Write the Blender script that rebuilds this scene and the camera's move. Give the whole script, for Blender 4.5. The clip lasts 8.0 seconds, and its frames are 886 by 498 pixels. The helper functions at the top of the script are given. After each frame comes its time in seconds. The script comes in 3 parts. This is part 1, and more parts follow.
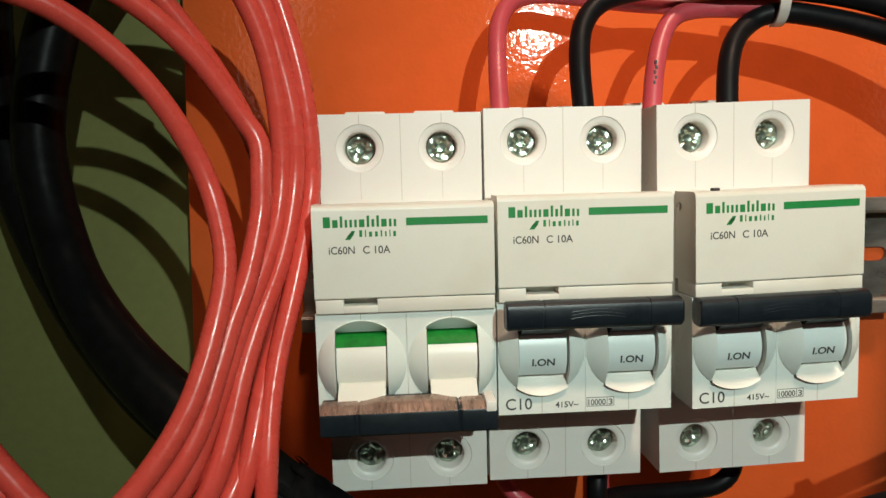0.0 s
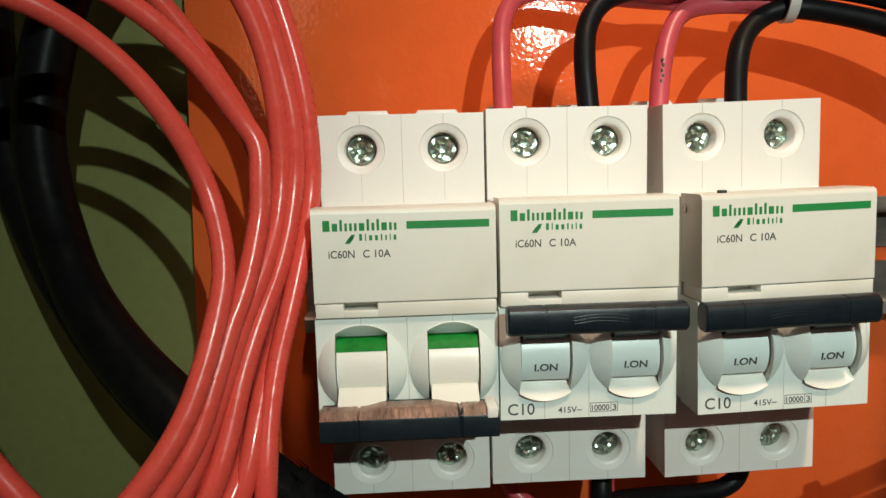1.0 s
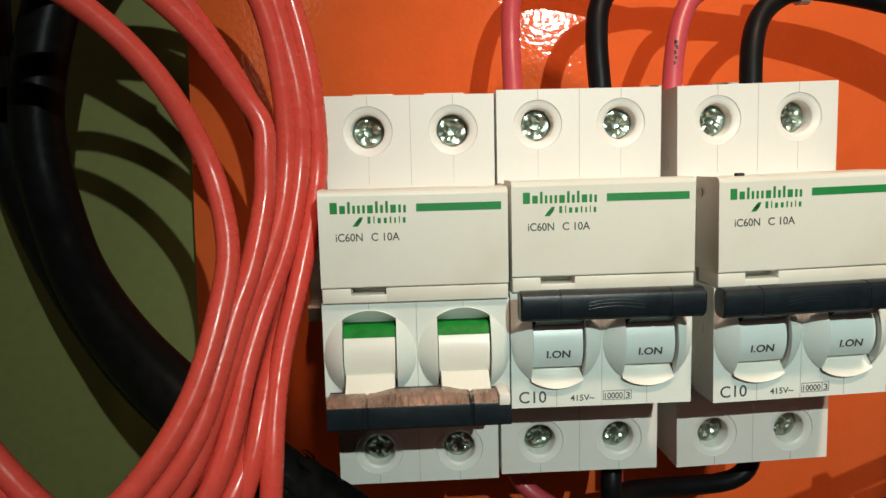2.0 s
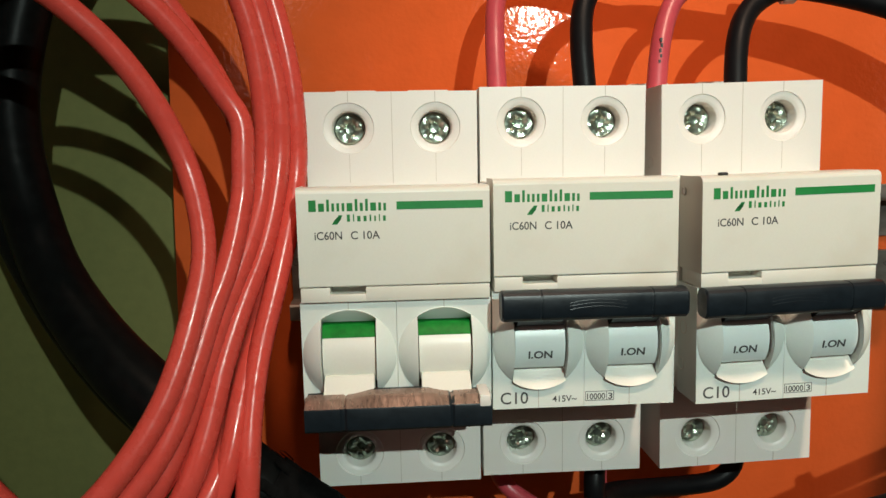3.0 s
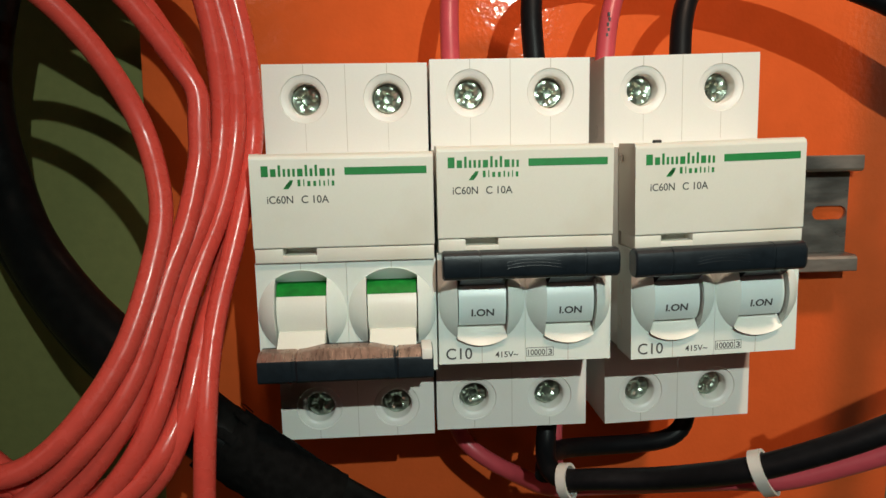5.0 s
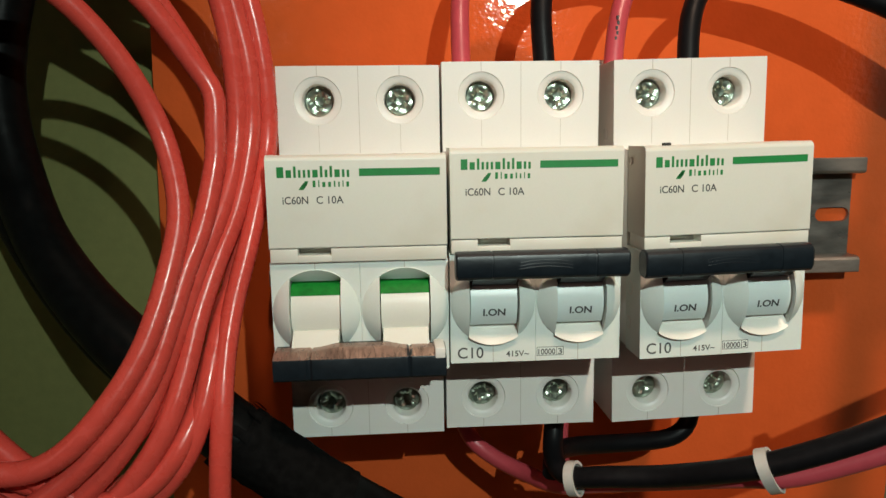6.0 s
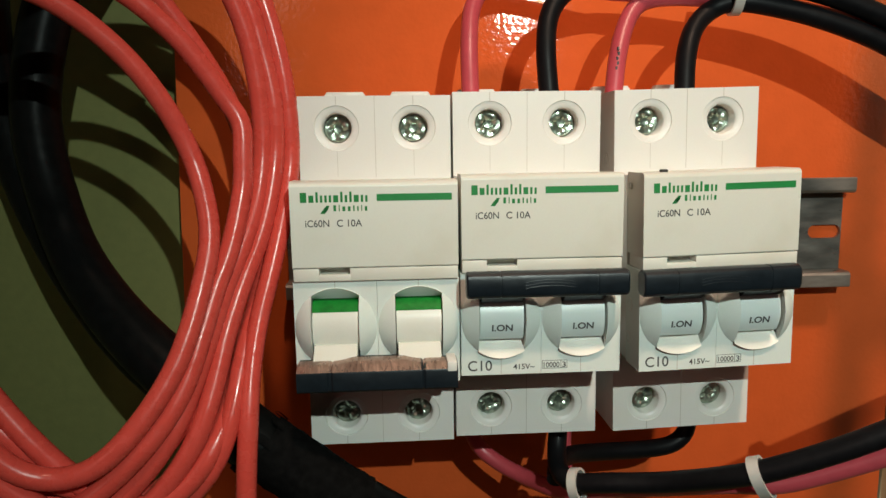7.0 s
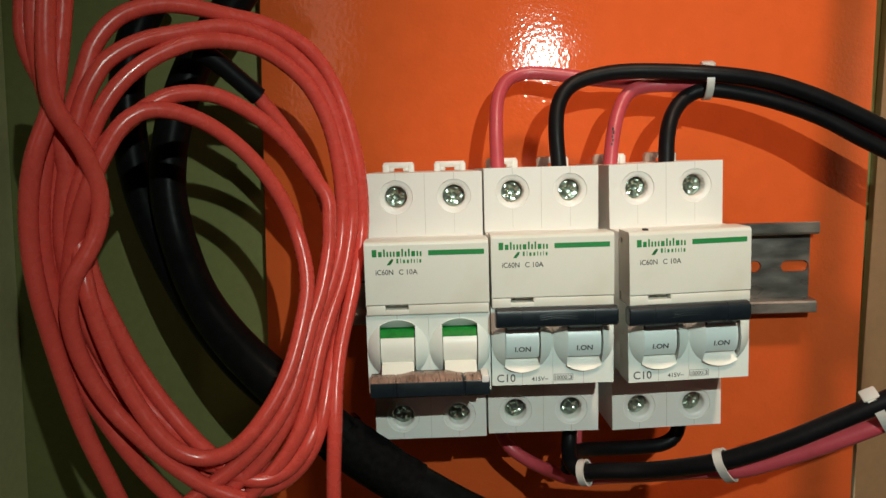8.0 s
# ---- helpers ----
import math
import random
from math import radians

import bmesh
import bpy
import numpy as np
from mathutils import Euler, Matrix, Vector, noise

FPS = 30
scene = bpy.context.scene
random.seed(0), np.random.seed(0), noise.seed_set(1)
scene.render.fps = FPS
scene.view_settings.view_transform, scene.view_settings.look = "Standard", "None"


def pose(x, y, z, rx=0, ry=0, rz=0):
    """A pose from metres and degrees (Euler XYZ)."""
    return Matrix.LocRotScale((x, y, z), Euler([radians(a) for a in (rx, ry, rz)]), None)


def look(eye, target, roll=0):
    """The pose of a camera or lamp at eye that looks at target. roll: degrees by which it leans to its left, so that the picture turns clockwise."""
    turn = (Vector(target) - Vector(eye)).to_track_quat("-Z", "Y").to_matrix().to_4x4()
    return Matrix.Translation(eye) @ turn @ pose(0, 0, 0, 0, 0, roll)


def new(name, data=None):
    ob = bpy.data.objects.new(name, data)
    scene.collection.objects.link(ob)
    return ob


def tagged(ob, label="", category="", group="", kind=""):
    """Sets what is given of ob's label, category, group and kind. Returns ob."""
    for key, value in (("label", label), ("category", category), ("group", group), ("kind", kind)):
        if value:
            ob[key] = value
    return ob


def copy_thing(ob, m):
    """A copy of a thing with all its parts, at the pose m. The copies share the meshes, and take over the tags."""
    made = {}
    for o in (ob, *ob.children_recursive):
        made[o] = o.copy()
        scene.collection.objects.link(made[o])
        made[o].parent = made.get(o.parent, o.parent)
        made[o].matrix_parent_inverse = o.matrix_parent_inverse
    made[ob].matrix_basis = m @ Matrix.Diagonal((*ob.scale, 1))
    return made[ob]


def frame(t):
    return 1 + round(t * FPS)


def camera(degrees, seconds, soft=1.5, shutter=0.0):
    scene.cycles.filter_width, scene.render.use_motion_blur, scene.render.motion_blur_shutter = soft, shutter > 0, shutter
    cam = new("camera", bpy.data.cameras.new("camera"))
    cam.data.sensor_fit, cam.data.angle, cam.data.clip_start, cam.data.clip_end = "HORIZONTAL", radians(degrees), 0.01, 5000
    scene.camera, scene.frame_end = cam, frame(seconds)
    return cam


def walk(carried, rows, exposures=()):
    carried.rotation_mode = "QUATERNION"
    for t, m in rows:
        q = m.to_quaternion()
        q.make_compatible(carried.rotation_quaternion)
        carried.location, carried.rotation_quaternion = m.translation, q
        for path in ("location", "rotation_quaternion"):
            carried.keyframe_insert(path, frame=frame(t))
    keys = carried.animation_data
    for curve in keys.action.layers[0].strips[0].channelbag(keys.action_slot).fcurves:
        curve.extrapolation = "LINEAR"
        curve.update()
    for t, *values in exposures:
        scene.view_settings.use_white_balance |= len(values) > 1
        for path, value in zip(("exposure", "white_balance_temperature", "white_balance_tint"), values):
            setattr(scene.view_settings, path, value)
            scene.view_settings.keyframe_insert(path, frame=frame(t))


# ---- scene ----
cam = camera(67.50, 8.0)
PATH = [
    (0, (0.01968, -0.12754, 0.03058), (0.1115, 1.8535, -0.2284), -1.33),
    (0.5, (0.02180, -0.12649, 0.03308), (0.0930, 1.8526, -0.2465), -1.35),
    (1, (0.02153, -0.12557, 0.03255), (0.0830, 1.8535, -0.2493), -1.45),
    (1.5, (0.01880, -0.12341, 0.03057), (0.0881, 1.8540, -0.2608), -1.30),
    (1.7, (0.01891, -0.12298, 0.03023), (0.0870, 1.8539, -0.2655), -1.30),
    (2.8, (0.01961, -0.12093, 0.02953), (0.1029, 1.8551, -0.2675), -1.11),
    (3, (0.02086, -0.12072, 0.02963), (0.1203, 1.8540, -0.2710), -0.94),
    (3.5, (0.03441, -0.12225, 0.02942), (0.1633, 1.8493, -0.2811), -1.01),
    (4, (0.03317, -0.12263, 0.03030), (0.1720, 1.8504, -0.2663), -1.25),
    (4.5, (0.03373, -0.12452, 0.03066), (0.1680, 1.8478, -0.2728), -1.13),
    (5, (0.03128, -0.12910, 0.02691), (0.1245, 1.8372, -0.3267), -1.02),
    (5.2, (0.03086, -0.12863, 0.02389), (0.1327, 1.8329, -0.3529), -0.76),
    (6.3, (0.02751, -0.13259, 0.02943), (0.1306, 1.8345, -0.3168), -0.78),
    (6.5, (0.02761, -0.13416, 0.03019), (0.1261, 1.8341, -0.3108), -0.75),
    (7, (0.02549, -0.13916, 0.03239), (0.1234, 1.8290, -0.3092), -0.70),
    (7.5, (0.02497, -0.15636, 0.04020), (0.0799, 1.8129, -0.3049), -1.41),
    (8, (0.02165, -0.18515, 0.04879), (0.0342, 1.7919, -0.2533), -1.51),
]
walk(cam, [(t, look(eye, target, roll)) for t, eye, target, roll in PATH], [(0, -0.03), (1.5, -0.03), (3.0, -0.08), (3.5, -0.16), (5, -0.17), (8, -0.20)])

# ---- light ----
# a cool white torch above and to the right of the breakers, a warm bulb hanging higher, and an unseen dim warm fill
# added to lift the shadows
torch = new("torch_light", bpy.data.lights.new("torch_light", "SPOT"))
torch.data.energy, torch.data.shadow_soft_size, torch.data.color = 3.55, 0.0016, (0.85, 1.0, 0.91)
torch.data.spot_size, torch.data.spot_blend = radians(106), 1.0
torch.matrix_world = look((0.099, -0.288, 0.156), (0.125, 0.0, 0.0))
bulb = new("warm_bulb_light", bpy.data.lights.new("warm_bulb_light", "SPOT"))
bulb.data.energy, bulb.data.shadow_soft_size, bulb.data.color = 50.0, 0.05, (1.0, 0.70, 0.51)
bulb.data.spot_size, bulb.data.spot_blend = radians(22), 0.65
bulb.matrix_world = look((0.22, -0.58, 1.10), (0.185, 0.05, -0.03))
warm_fill = new("warm_fill_light", bpy.data.lights.new("warm_fill_light", "AREA"))
warm_fill.data.shape, warm_fill.data.size, warm_fill.data.size_y = "RECTANGLE", 0.6, 0.6
warm_fill.data.energy, warm_fill.data.color = 1.8, (1.0, 0.56, 0.47)
warm_fill.matrix_world = look((-0.9, -1.2, 0.5), (0.0, 0.0, 0.0))
world = bpy.data.worlds.new("world")
scene.world = world
world.use_nodes = True
world.node_tree.nodes["Background"].inputs["Color"].default_value = (0.02, 0.022, 0.025, 1)

# ---- materials ----
MM = 0.001


def material(name, color, rough=0.5, metal=0.0, grain=0.0, grain_scale=900.0, stain=0.0, stain_scale=60.0, stain_color=None,
             bump=0.0, bump_scale=400.0, coat=0.0, rough_var=0.0, vary=0.0, stretch=None, soft=0.0, spec=0.5):
    m = bpy.data.materials.new(name)
    m.use_nodes = True
    n, l = m.node_tree.nodes, m.node_tree.links
    p = n["Principled BSDF"]
    p.inputs["Metallic"].default_value = metal
    p.inputs["Roughness"].default_value = rough
    p.inputs["Coat Weight"].default_value = coat
    p.inputs["Specular IOR Level"].default_value = spec
    p.inputs["Coat Roughness"].default_value = 0.08
    p.inputs["Subsurface Weight"].default_value = soft
    p.inputs["Subsurface Scale"].default_value = 0.001
    tc = n.new("ShaderNodeTexCoord")
    src = tc.outputs["Object"]
    if stretch:
        mp = n.new("ShaderNodeMapping")
        mp.inputs["Scale"].default_value = stretch
        l.new(src, mp.inputs["Vector"])
        src = mp.outputs["Vector"]

    def tex(scale, detail=4.0):
        t = n.new("ShaderNodeTexNoise")
        t.inputs["Scale"].default_value, t.inputs["Detail"].default_value = scale, detail
        l.new(src, t.inputs["Vector"])
        return t.outputs["Fac"]

    def ramp(fac, a, b, lo=0.0, hi=1.0):
        r = n.new("ShaderNodeMapRange")
        r.inputs["From Min"].default_value, r.inputs["From Max"].default_value = a, b
        r.inputs["To Min"].default_value, r.inputs["To Max"].default_value = lo, hi
        l.new(fac, r.inputs["Value"])
        return r.outputs["Result"]

    def mix(fac, a, b):
        x = n.new("ShaderNodeMix")
        x.data_type = "RGBA"
        l.new(fac, x.inputs["Factor"])
        for sock, v in ((x.inputs["A"], a), (x.inputs["B"], b)):
            if isinstance(v, tuple):
                sock.default_value = (*v, 1)
            else:
                l.new(v, sock)
        return x.outputs["Result"]

    col = None
    if grain:
        lo, hi = tuple(c * (1 - grain) for c in color), tuple(min(1, c * (1 + grain)) for c in color)
        col = mix(ramp(tex(grain_scale, 6), 0.3, 0.7), lo, hi)
    if stain:
        sc = stain_color or tuple(c * 0.55 for c in color)
        col = mix(ramp(tex(stain_scale, 8), 0.52, 0.75, 0, stain), col if col else color, sc)
    if vary:
        oi = n.new("ShaderNodeObjectInfo")
        col = mix(ramp(oi.outputs["Random"], 0, 1, 0, vary), col if col else color, tuple(c * 0.7 for c in color))
    if col:
        l.new(col, p.inputs["Base Color"])
    else:
        p.inputs["Base Color"].default_value = (*color, 1)
    if rough_var:
        l.new(ramp(tex(stain_scale * 2.3, 5), 0.3, 0.7, rough - rough_var, rough + rough_var), p.inputs["Roughness"])
    if bump:
        b = n.new("ShaderNodeBump")
        b.inputs["Strength"].default_value, b.inputs["Distance"].default_value = 1.0, bump
        l.new(tex(bump_scale, 2.0), b.inputs["Height"])
        l.new(b.outputs["Normal"], p.inputs["Normal"])
        if coat:
            l.new(b.outputs["Normal"], p.inputs["Coat Normal"])
    return m


ORANGE = material("orange_powder_coat", (0.72, 0.119, 0.029), 0.085, grain=0.04, grain_scale=120, stain=0.25, stain_scale=22,
                  stain_color=(0.60, 0.105, 0.022), bump=0.00009, bump_scale=700, rough_var=0.025)
CREAM = material("yellowish_cream_paint", (0.64, 0.62, 0.33), 0.45, grain=0.05, grain_scale=300, stain=0.4, stain_scale=20, bump=0.00004, bump_scale=500)
OLIVE = material("olive_paint", (0.20, 0.21, 0.078), 0.42, grain=0.06, grain_scale=300, stain=0.5, stain_scale=16,
                 stain_color=(0.175, 0.172, 0.07), bump=0.00005, bump_scale=600)
BEIGE = material("beige_paint", (0.52, 0.43, 0.27), 0.45, grain=0.05, grain_scale=300, stain=0.5, stain_scale=25, bump=0.00004, bump_scale=500)
SHELL = material("white_housing_plastic", (0.71, 0.69, 0.65), 0.42, grain=0.015, grain_scale=2500, stain=0.35, stain_scale=75,
                 stain_color=(0.66, 0.60, 0.52), bump=0.000012, bump_scale=4000, soft=0.05)
COVER = material("cream_cover_plastic", (0.665, 0.655, 0.585), 0.38, grain=0.012, grain_scale=2500, stain=0.55, stain_scale=55,
                 stain_color=(0.57, 0.53, 0.44), bump=0.000012, bump_scale=4000, soft=0.05)
FRONT = material("grey_white_plastic", (0.66, 0.71, 0.67), 0.40, grain=0.015, grain_scale=2500, stain=0.3, stain_scale=90,
                 stain_color=(0.55, 0.55, 0.50), bump=0.000012, bump_scale=4000, soft=0.05)
DRUM_ON = material("pale_blue_plastic", (0.66, 0.73, 0.71), 0.35, grain=0.015, grain_scale=2500, soft=0.05)
DRUM_OFF = material("white_toggle_plastic", (0.69, 0.69, 0.63), 0.35, grain=0.015, grain_scale=2500, soft=0.05)
NAVY = material("black_blue_handle_plastic", (0.007, 0.011, 0.015), 0.34, grain=0.2, grain_scale=700, bump=0.00003, bump_scale=900, rough_var=0.06, spec=0.35)
GREEN = material("green_print", (0.005, 0.19, 0.038), 0.55, grain=0.08, grain_scale=900)
GREEN_GLOSS = material("green_flag_plastic", (0.005, 0.17, 0.022), 0.42, grain=0.2, grain_scale=700, bump=0.00004, bump_scale=900, spec=0.1)
INK = material("dark_grey_print", (0.055, 0.055, 0.055), 0.6)
# near-black for the painted shade in the toggle slots and for the burr
DARK = material("slot_shade_and_burr", (0.02, 0.019, 0.018), 0.7)
SEAM = material("seam_line", (0.42, 0.38, 0.33), 0.7)
ZINC = material("zinc_screw", (0.40, 0.46, 0.38), 0.30, 1.0, grain=0.2, grain_scale=900, stain=0.5, stain_scale=400, bump=0.00001, bump_scale=1500)
# worn plastic with the warm lamp's coppery sheen put into its colour
WORN_SHEEN = material("worn_plastic_coppery_sheen", (0.36, 0.24, 0.19), 0.32, 0.6, grain=0.18, grain_scale=1500, stain=0.85, stain_scale=520, stain_color=(0.10, 0.065, 0.05), bump=0.00009, bump_scale=1500, rough_var=0.12, stretch=(1, 0.3, 0.3))
RAIL = material("dirty_zinc_rail", (0.34, 0.31, 0.28), 0.36, 0.7, grain=0.3, grain_scale=260, stain=0.9, stain_scale=70,
                stain_color=(0.05, 0.048, 0.045), rough_var=0.15, bump=0.00005, bump_scale=500, stretch=(0.35, 1, 1))
RED = material("red_wire_insulation", (0.60, 0.067, 0.049), 0.27, grain=0.05, grain_scale=500, stain=0.3, stain_scale=130,
               stain_color=(0.48, 0.055, 0.040), bump=0.00006, bump_scale=420, rough_var=0.10, soft=0.04, spec=0.35)
PINK = material("pinkish_red_wire_insulation", (0.47, 0.060, 0.078), 0.38, grain=0.06, grain_scale=500, stain=0.3, stain_scale=130, bump=0.00003, bump_scale=900)
BLACK = material("black_wire_insulation", (0.005, 0.005, 0.006), 0.46, grain=0.2, grain_scale=500, bump=0.00004, bump_scale=600, rough_var=0.06, spec=0.14)
RUBBER = material("black_cable_sheath", (0.004, 0.0045, 0.0045), 0.38, grain=0.3, grain_scale=400, bump=0.00008, bump_scale=300, rough_var=0.06, spec=0.06)
TAPE = material("black_cloth_tape", (0.004, 0.004, 0.004), 0.8, grain=0.4, grain_scale=500, bump=0.0004, bump_scale=350, spec=0.04)
NYLON = material("white_nylon", (0.50, 0.49, 0.46), 0.4, grain=0.03, grain_scale=900, soft=0.1)
PLASTER = material("grey_plaster", (0.42, 0.42, 0.40), 0.85, grain=0.06, grain_scale=40, stain=0.3, stain_scale=3)


# ---- builders (all sizes in millimetres) ----
def part(name, bm, mat, parent=None, label="", smooth=25.0):
    me = bpy.data.meshes.new(name)
    bm.normal_update()
    bmesh.ops.recalc_face_normals(bm, faces=bm.faces[:])
    for v in bm.verts:
        v.co *= MM
    for f in bm.faces:
        f.smooth = True
    for e in bm.edges:
        if len(e.link_faces) == 2 and e.calc_face_angle(0) > radians(smooth):
            e.smooth = False
    bm.to_mesh(me)
    bm.free()
    me.materials.append(mat)
    ob = new(name, me)
    ob.parent = parent
    if label:
        tagged(ob, label)
    return ob


def thing(name, x, y, z, label, category, group="", kind=""):
    ob = new(name)
    ob.empty_display_size = 0.01
    ob.location = (x * MM, y * MM, z * MM)
    return tagged(ob, label, category, group, kind)


def add_box(bm, x0, x1, y0, y1, z0, z1, bevel=0.0, seg=2):
    r = bmesh.ops.create_cube(bm, size=1)
    for v in r["verts"]:
        v.co = Vector(((x0 + x1) / 2 + v.co.x * (x1 - x0), (y0 + y1) / 2 + v.co.y * (y1 - y0), (z0 + z1) / 2 + v.co.z * (z1 - z0)))
    if bevel:
        edges = list({e for v in r["verts"] for e in v.link_edges})
        bmesh.ops.bevel(bm, geom=edges, offset=bevel, segments=seg, profile=0.5, affect="EDGES")
    return bm


def box_bm(*a, **k):
    return add_box(bmesh.new(), *a, **k)


def loft(bm, rings, closed=True, cap=False):
    """Quads between rings of equal length; rings are lists of points."""
    rows = [[bm.verts.new(p) for p in r] for r in rings]
    k = len(rows[0])
    for a, b in zip(rows, rows[1:]):
        for i in range(k if closed else k - 1):
            bm.faces.new((a[i], a[(i + 1) % k], b[(i + 1) % k], b[i]))
    if cap:
        bm.faces.new(rows[-1])
    return rows


def circle(cx, y, cz, r, k=32, rz=None):
    rz = r if rz is None else rz
    return [(cx + r * math.cos(2 * math.pi * i / k), y, cz + rz * math.sin(2 * math.pi * i / k)) for i in range(k)]


def square_round(x0, x1, y, z0, z1, cx, cz, k=32):
    """Points of a rectangle's outline, one in each direction of a circle about (cx, cz)."""
    pts = []
    for i in range(k):
        c, s = math.cos(2 * math.pi * i / k), math.sin(2 * math.pi * i / k)
        t = min(((x1 - cx) / c if c > 1e-9 else (x0 - cx) / c if c < -1e-9 else 1e9), ((z1 - cz) / s if s > 1e-9 else (z0 - cz) / s if s < -1e-9 else 1e9))
        pts.append((cx + t * c, y, cz + t * s))
    for x, z in ((x0, z0), (x0, z1), (x1, z0), (x1, z1)):
        i = min(range(k), key=lambda q: (pts[q][0] - x) ** 2 + (pts[q][2] - z) ** 2)
        pts[i] = (x, y, z)
    return pts


def smooth_path(points, step=1.6):
    """A curve through the points, sampled about every step millimetres."""
    p = [Vector(q) for q in points]
    p = [2 * p[0] - p[1]] + p + [2 * p[-1] - p[-2]]
    out = []
    for a, b, c, d in zip(p, p[1:], p[2:], p[3:]):
        k = max(2, int((c - b).length / step))
        for i in range(k):
            t = i / k
            out.append(0.5 * (2 * b + (c - a) * t + (2 * a - 5 * b + 4 * c - d) * t * t + (3 * b - a - 3 * c + d) * t ** 3))
    return out + [p[-2]]


def relax(path, rounds=3):
    for _ in range(rounds):
        path = [path[0]] + [(a + 2 * b + c) / 4 for a, b, c in zip(path, path[1:], path[2:])] + [path[-1]]
    return path


def tube(points, r, sides=16, step=1.6, rounds=3, taper=None):
    path = relax(smooth_path(points, step), rounds)
    bm = bmesh.new()
    up = Vector((0.3, 1, 0.2))
    rings = []
    for i, q in enumerate(path):
        tangent = (path[min(i + 1, len(path) - 1)] - path[max(i - 1, 0)]).normalized()
        up = (up - tangent * up.dot(tangent)).normalized()
        side = tangent.cross(up)
        rr = r * (taper(i / (len(path) - 1)) if taper else 1)
        rings.append([q + rr * (math.cos(2 * math.pi * j / sides) * up + math.sin(2 * math.pi * j / sides) * side) for j in range(sides)])
    rows = loft(bm, rings)
    bm.faces.new(rows[0])
    bm.faces.new(rows[-1])
    return bm


def lettering(body, size, x, y, z, parent, mat, spread=1.0, bold=0.02, slant=0.0, width=None, wrap=None):
    """Printed characters, their lower left corner at (x, z), raised a hair from the face at y; wrap: radius and axis (y, z) of a drum that they lie on."""
    cu = bpy.data.curves.new("printed_text", "FONT")
    cu.body, cu.size, cu.extrude, cu.space_character, cu.offset, cu.shear = body, size, 0.02, spread, bold, slant
    cu.resolution_u = 4
    tmp = new("tmp", cu)
    me = bpy.data.meshes.new_from_object(tmp.evaluated_get(bpy.context.evaluated_depsgraph_get()))
    bpy.data.objects.remove(tmp)
    xs = [v.co.x for v in me.vertices]
    k = (width / (max(xs) - min(xs))) if width else 1.0
    x_min = min(xs)
    for v in me.vertices:
        a, b, c = v.co
        if wrap:
            y = wrap[1] - math.sqrt(wrap[0] ** 2 - (z + b - wrap[2]) ** 2)
        v.co = Vector((x + (a - x_min) * k, y - (0.07 if wrap else 0.02) - c, z + b)) * MM
    me.materials.append(mat)
    me.name = "printed_text"
    ob = new("printed_text", me)
    ob.parent = parent
    return ob


# ---- the room and the cabinet ----
def setting(name, bm, mat, label):
    return tagged(part(name, bm, mat), label, name.split("_")[0], kind="structure")


setting("floor", box_bm(-2000, 2000, -3000, 300, -1450, -1400), PLASTER, "plain grey concrete floor of the room")
setting("ceiling", box_bm(-2000, 2000, -3000, 300, 1200, 1250), PLASTER, "plain grey plaster ceiling of the room")
setting("wall_back", box_bm(-2000, 2000, 200, 300, -1400, 1200), PLASTER, "plain grey plaster wall behind the cabinet")
setting("wall_front", box_bm(-2000, 2000, -3000, -2900, -1400, 1200), PLASTER, "plain grey plaster wall facing the cabinet")
setting("wall_left", box_bm(-2000, -1900, -2900, 200, -1400, 1200), PLASTER, "plain grey plaster side wall")
setting("wall_right", box_bm(1900, 2000, -2900, 200, -1400, 1200), PLASTER, "plain grey plaster side wall by the window")


def lean(bm, k, z0):
    for v in bm.verts:
        v.co.x += k * (v.co.z - z0)
    return bm


cabinet = thing("electrical_cabinet", 0, 0, 0, "open sheet-metal electrical cabinet painted olive green inside", "cabinet")
part("back_panel", box_bm(-180, 300, 80, 82, -300, 300, bevel=0.4), OLIVE, cabinet, "olive green painted sheet-metal back")
part("side_panel", lean(box_bm(-152, -149.5, -130, 80, -300, 300, bevel=0.4), 0.068, 0), CREAM, cabinet, "yellowish olive painted side panel")
part("side_panel", box_bm(300, 302, -40, 82, -300, 300, bevel=0.4), BEIGE, cabinet, "beige painted side panel")
part("top_panel", box_bm(-190, 302, -40, 82, 300, 302, bevel=0.4), OLIVE, cabinet)
part("bottom_panel", box_bm(-190, 302, -40, 82, -302, -300, bevel=0.4), OLIVE, cabinet)
part("cover_strip", box_bm(195, 298, 76, 79.9, -290, 290, bevel=0.4), BEIGE, cabinet, "beige painted strip beside the mounting plate")

bm = bmesh.new()
add_box(bm, -46.0, 188.1, 69.5, 71.5, -180, 200, bevel=0.5)
for v in bm.verts:
    v.co.x += (0.052 if v.co.x < 50 else -0.042) * v.co.z
    v.co.y -= 0.038 * v.co.z
add_box(bm, 0, 10, 70, 80, -120, -110)
add_box(bm, 150, 160, 70, 80, -120, -110)
plate = tagged(part("mounting_plate", bm, ORANGE), "glossy orange powder-coated steel mounting plate inside the cabinet", "mounting plate", kind="structure")


